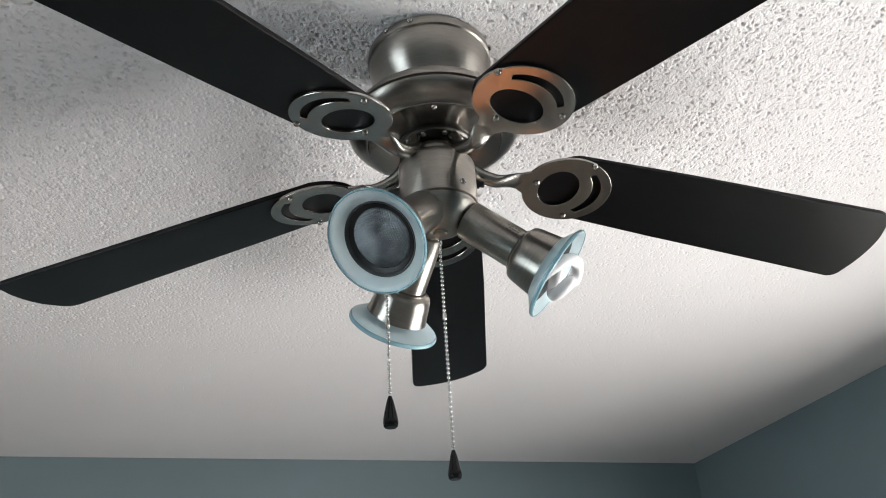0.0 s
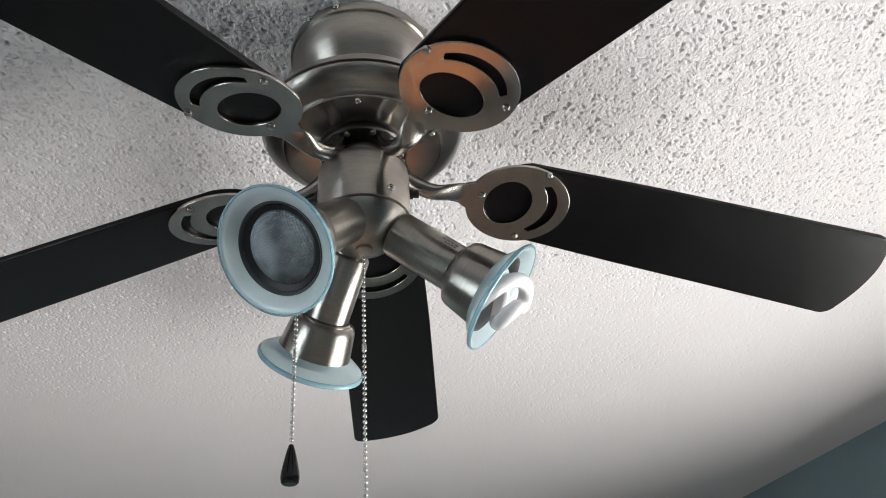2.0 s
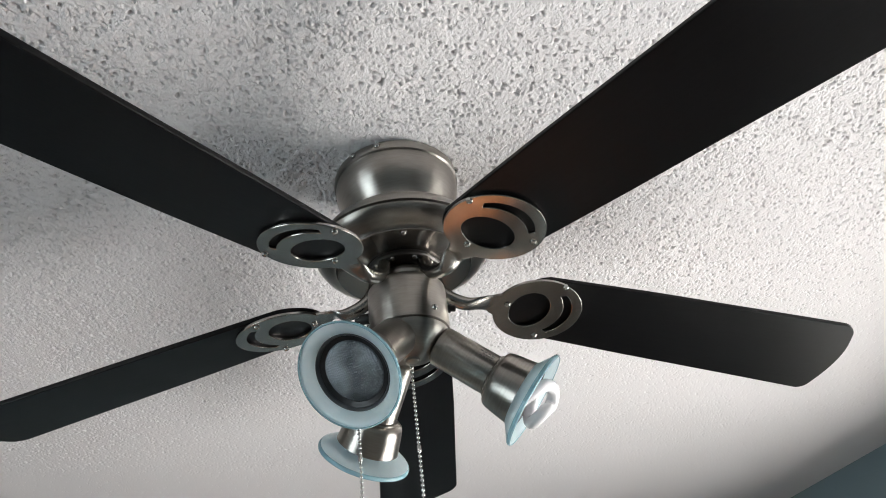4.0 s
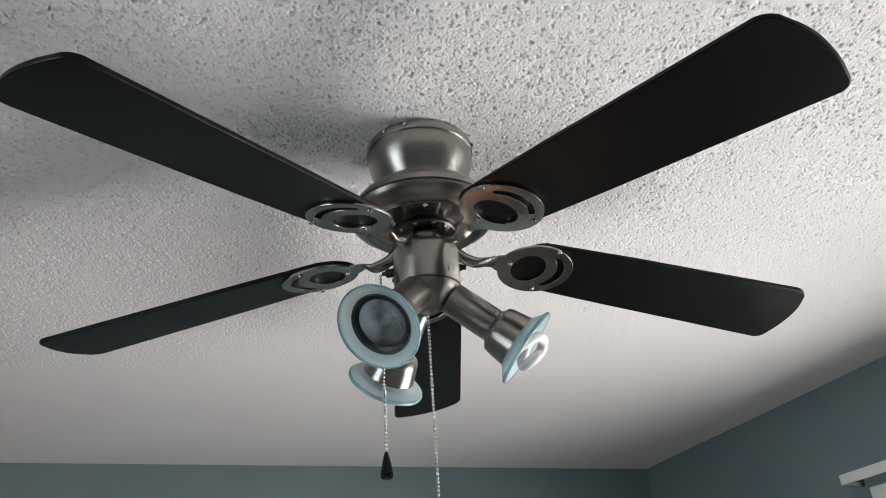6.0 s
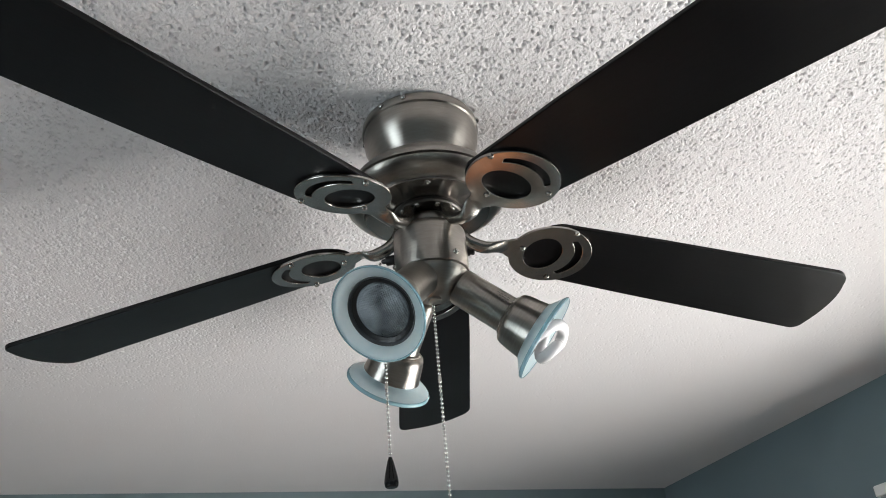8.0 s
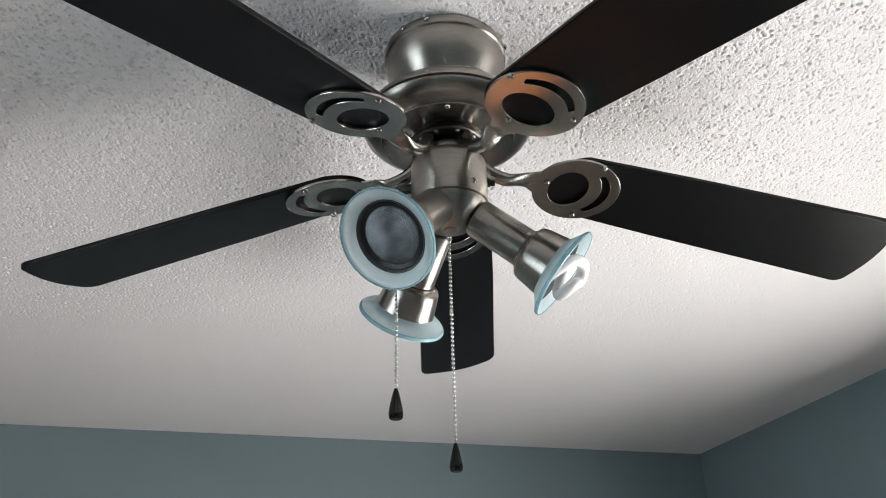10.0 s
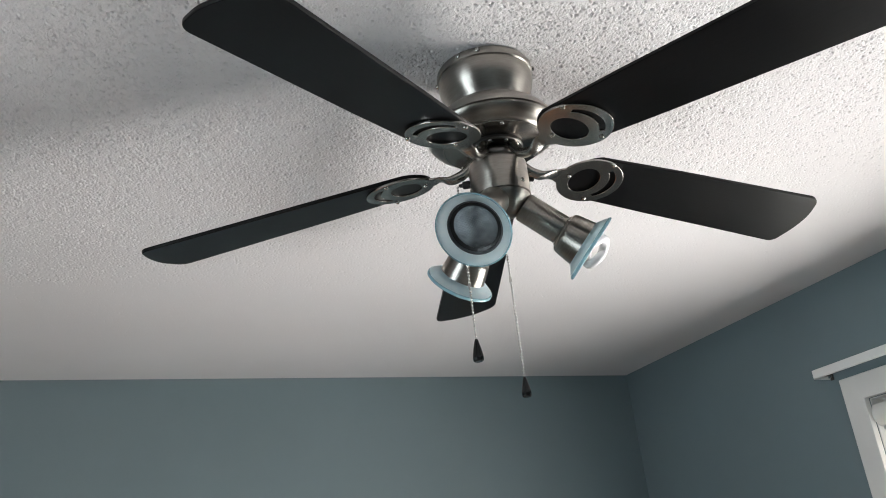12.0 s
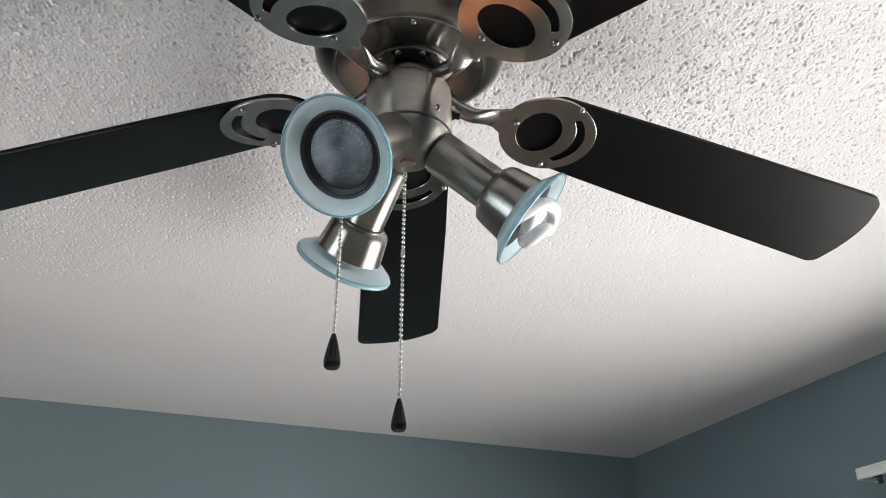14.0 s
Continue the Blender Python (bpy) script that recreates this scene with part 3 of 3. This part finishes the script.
def plate_loops():
    disc = [(0.0495 * math.cos(a) - 0.0125, 0.0475 * math.sin(a)) for a in (radians(-160 + 320 * i / 64) for i in range(65))]
    disc += [(-0.0645, 0.0135), (-0.0690, 0.0105), (-0.0740, 0.0095), (-0.0740, -0.0095), (-0.0690, -0.0105), (-0.0645, -0.0135)]
    eye = [(0.0220 * math.cos(a) - 0.0220, 0.0270 * math.sin(a)) for a in (2 * math.pi * i / 40 for i in range(40))]
    moon = corner_arc(-0.0125, 0, 0.0375, -54, 54, 20) + corner_arc(-0.0235, 0, 0.0390, 50.5, -50.5, 20)[1:-1]
    return [disc, eye, moon]


PLATE_MESH = finish(slab(plate_loops(), -0.0040, -0.0008, 0.0007), "bracket", NICKEL_PLATE, 20)


def arm(k):
    """A cast arm: a round stem that curls out of the flywheel, then widens and flattens into its blade's bracket."""
    m = Matrix.Rotation(-radians(AZ0 + BLADES[k][0] + 72 * k), 4, "Z") @ blade_pose(k) @ Matrix.Translation((BRACKET_OUT[k], 0, 0))
    knots = [Vector(p) for p in ((0.0335, 0, -0.1345), (0.0352, 0, -0.1420), (0.0405, 0, -0.1510), (0.0490, 0, -0.1580), (0.0600, 0, -0.1622), (0.0700, 0, -0.1632))]
    knots += [m @ Vector((x, 0, z)) for x, z in ((-0.0740, -0.0036), (-0.0640, -0.0026), (-0.0560, -0.0024), (-0.0480, -0.0024))]
    path = smooth_path(knots, 6)
    far, bm, rings = m.to_3x3() @ Vector((0, 1, 0)), bmesh.new(), []
    for i, p in enumerate(path):
        u = i / (len(path) - 1)
        f = max(0.0, min(1.0, (u - 0.45) / 0.30))
        f = f * f * (3 - 2 * f)
        t = (path[min(i + 1, len(path) - 1)] - path[max(i - 1, 0)]).normalized()
        side = (Vector((0, 1, 0)) * (1 - f) + far * f).normalized()
        up = side.cross(t).normalized()
        wide, tall = 0.0070 + 0.0012 * min(1, u / 0.45) + 0.0042 * f, 0.0070 * (1 - f) + 0.0014 * f
        rings.append([bm.verts.new(p + side * wide * math.cos(a) + up * tall * math.sin(a)) for a in (2 * math.pi * j / 18 for j in range(18))])
    for a, b in zip(rings, rings[1:]):
        for j in range(18):
            bm.faces.new((a[j], a[(j + 1) % 18], b[(j + 1) % 18], b[j]))
    bm.faces.new(rings[0]), bm.faces.new(rings[-1])
    return bm


BRACKET_OUT = (0, 0, 0, 0, 0.005)
for k in range(5):
    m = blade_pose(k)
    part("blade", BLADE_MESH, BLADE, fan, "black laminate blade", m @ Matrix.Translation(((0.004, 0, 0, -0.002, 0.018)[k], (0, 0, -0.003, 0.002, 0.002)[k], 0)))
    iron = part("bracket", PLATE_MESH, NICKEL_PLATE, fan, "pierced nickel blade bracket", m @ Matrix.Translation((BRACKET_OUT[k], 0, 0)))
    for x, y in ((-0.0488, -0.0036), (-0.0015, 0.0388), (0.0030, -0.0428)):
        part("screw", SCREW, SCREW_STEEL, iron, m=pose(x, y, -0.004))
    part("arm", arm(k), CAST_NICKEL, fan, "curved nickel blade arm", Matrix.Rotation(radians(AZ0 + BLADES[k][0] + 72 * k), 4, "Z"))


# spotlights: own frame with the rim's centre at the origin, facing -z
def spot_body():
    return lathe([(0.0, 0.120), (0.0125, 0.120), (0.0135, 0.118), (0.0135, 0.1085), (0.0190, 0.1078), (0.0204, 0.1055), (0.0207, 0.0470), (0.0190, 0.0464), (0.0, 0.0464)], 56)


def spot_bell():
    return lathe([(0.0190, 0.0462), (0.0222, 0.0460), (0.0230, 0.0450), (0.0228, 0.0440), (0.0258, 0.0432), (0.0280, 0.0415), (0.0293, 0.0385), (0.0301, 0.0345), (0.0309, 0.0290), (0.0319, 0.0215), (0.0330, 0.0140), (0.0333, 0.0122),
                  (0.0326, 0.0118), (0.0312, 0.0200), (0.0302, 0.0260), (0.0296, 0.0310), (0.0286, 0.0362), (0.0, 0.0420)], 64)


def spot_flange():
    return lathe([(0.0335, 0.0128), (0.0348, 0.0116), (0.0390, 0.0085), (0.0434, 0.0053), (0.0476, 0.0024), (0.0478, -0.0014), (0.0452, -0.0010), (0.0425, 0.0004), (0.0398, 0.0024), (0.0374, 0.0048), (0.0352, 0.0076), (0.0336, 0.0102), (0.0329, 0.0114)], 80, True)


def flange_edge():
    return lathe([(0.0476, 0.0026), (0.0490, 0.0016), (0.0497, 0.0002), (0.0495, -0.0014), (0.0484, -0.0021), (0.0477, -0.0014)], 80, True)


def reflector_bulb():
    return lathe([(0.0, 0.0034), (0.0080, 0.0038), (0.0155, 0.0050), (0.0220, 0.0068), (0.0268, 0.0090), (0.0288, 0.0110), (0.0294, 0.0134), (0.0286, 0.0180), (0.0270, 0.0240), (0.0210, 0.0330), (0.0, 0.0360)], 56)


def spiral_bulb():
    """Twin spiral tube: two strands wound side by side, bent into one another at the tip."""
    halves = []
    for side in (0, 1):
        pts = []
        for i in range(71):
            u = i / 70
            shrink = max(0, (u - 0.80) / 0.20)
            r = 0.0196 * (1 - 0.86 * shrink ** 2.2)
            a = math.pi * side + 0.2 + 2 * math.pi * 1.15 * u
            pts.append(Vector((r * math.cos(a), r * math.sin(a), 0.036 - 0.056 * u + 0.004 * shrink ** 3)))
        halves.append(pts)
    run = halves[0] + [(halves[0][-1] + halves[1][-1]) / 2] + halves[1][::-1]
    return sweep(run, [0.0063] * len(run), 14)


BODY, BELL, FLANGE = finish(spot_body(), "body", NICKEL), finish(spot_bell(), "bell", NICKEL), finish(spot_flange(), "glass_flange", FROST)
LINER = lathe([(0.0360, 0.0062), (0.0354, 0.0054), (0.0344, 0.0064), (0.0334, 0.0088), (0.0325, 0.0116), (0.0316, 0.0140), (0.0304, 0.0172), (0.0284, 0.0225), (0.0264, 0.0290), (0.0240, 0.0340), (0.0, 0.0385)], 56)
LINER = finish(LINER, "liner", LINER_GREY)
# added black ring: stands in for the shaded gap between bulb and liner
GAP_RING = finish(lathe([(0.0286, 0.0135), (0.0286, 0.0104), (0.0308, 0.0094), (0.0328, 0.0084), (0.0334, 0.0094), (0.0318, 0.0128)], 56, True), "gap_ring", PLASTIC_BLACK)
EDGE = finish(flange_edge(), "rim_edge", AQUA)
BULB, SPIRAL = finish(reflector_bulb(), "bulb", LENS), finish(spiral_bulb(), "bulb", TUBE, 60)
for az, rad, el, kind in ((-141.0, 0.103, 42, "reflector"), (-15.7, 0.112, 39, "spiral"), (103.3, 0.1165, 40, "reflector")):
    a = radians(az)
    m = Matrix.Translation((rad * math.cos(a), rad * math.sin(a), 2.152 - CEIL)) @ Matrix.Rotation(a, 4, "Z") @ Matrix.Rotation(radians(-(90 - el)), 4, "Y")
    spot = part("spotlight", BODY, NICKEL, fan, "brushed nickel spotlight head, unlit", m)
    part("bell", BELL, NICKEL, spot)
    part("glass_flange", FLANGE, FROST, spot, "frosted aqua glass rim")
    part("rim_edge", EDGE, AQUA, spot, "polished aqua glass edge")
    part("liner", LINER, LINER_GREY, spot, "grey inner liner")
    if kind == "reflector":
        part("gap_ring", GAP_RING, PLASTIC_BLACK, spot, "black ring in place of the shaded gap round the bulb")
    part("bulb", SPIRAL if kind == "spiral" else BULB, TUBE, spot, "white spiral bulb" if kind == "spiral" else "stippled reflector bulb, unlit")
    if kind == "spiral":
        bars = []
        for row, (w0, w1) in enumerate(((0.051, 0.0675), (0.051, 0.0635), (0.051, 0.0655))):
            t = radians(-62 - 9 * row)
            for c in range(4):
                z0 = w0 + (w1 - w0) * c / 4
                bars.append(moved(box(-0.0002, 0.0002, -0.0006, 0.0006, z0, z0 + (w1 - w0) / 4 * 0.74), Matrix.Rotation(t, 4, "Z") @ Matrix.Translation((0.0208, 0, 0))))
        part("marking", join(*bars), MARK_DARK, spot, "dark printed bars")


# pull chains
def bead_chain(x, y, z_top, z_low, lean=(0, 0)):
    bits = []
    n = int((z_top - z_low) / 0.0046)
    for i in range(n):
        u = i / n
        bm = bmesh.new()
        bmesh.ops.create_icosphere(bm, subdivisions=2, radius=0.00178, matrix=Matrix.Translation((x + lean[0] * u, y + lean[1] * u, z_top - (z_top - z_low) * u - CEIL)))
        bits.append(bm)
    bits.append(sweep([(x, y, z_top - CEIL), (x + lean[0], y + lean[1], z_low - CEIL)], [0.0004, 0.0004], 6))
    return join(*bits)


def pull_knob(x, y, z_top, length):
    s = length / 0.030
    prof = [(0.0, 0.0), (0.0016, 0.0), (0.0019, -0.0015), (0.0026, -0.0035), (0.0036, -0.008), (0.0050, -0.015), (0.0060, -0.021), (0.0063, -0.025), (0.0058, -0.0285), (0.0046, -0.0298), (0.0, -0.030)]
    return moved(lathe([(r * s * 1.13, z * s) for r, z in prof], 32), Matrix.Translation((x, y, z_top - CEIL)))


for x, y, z0, z1, size, links in ((-0.0517, 0.0270, 2.2600, 2.0405, 0.0300, (2.115,)), (0.0010, 0.0100, 2.2026, 1.9860, 0.0262, (2.118,))):
    chain = part("pull_chain", bead_chain(x, y, z0, z1), CHROME, fan, "beaded steel pull chain")
    part("pull", pull_knob(x, y, z1 + 0.0005, size), PULL_BLACK, chain, "black teardrop pull")
    for z in links:
        part("coupling", moved(lathe([(0, 0.004), (0.0012, 0.004), (0.0020, 0.002), (0.0020, -0.003), (0.0012, -0.004), (0, -0.004)], 12), Matrix.Translation((x, y, z - CEIL))), CHROME, chain)
spout = lathe([(0, 0), (0.0054, 0), (0.0056, 0.002), (0.0056, 0.0095), (0.0050, 0.0108), (0.0030, 0.0112), (0.0026, 0.0150), (0.0016, 0.0162), (0, 0.0162)], 24)
part("chain_spout", moved(spout, Matrix.Rotation(radians(152.6), 4, "Z") @ Matrix.Translation((0.0402, 0, 2.2622 - CEIL)) @ Matrix.Rotation(radians(90), 4, "Y")), PLASTIC_BLACK, switch, "black chain outlet")
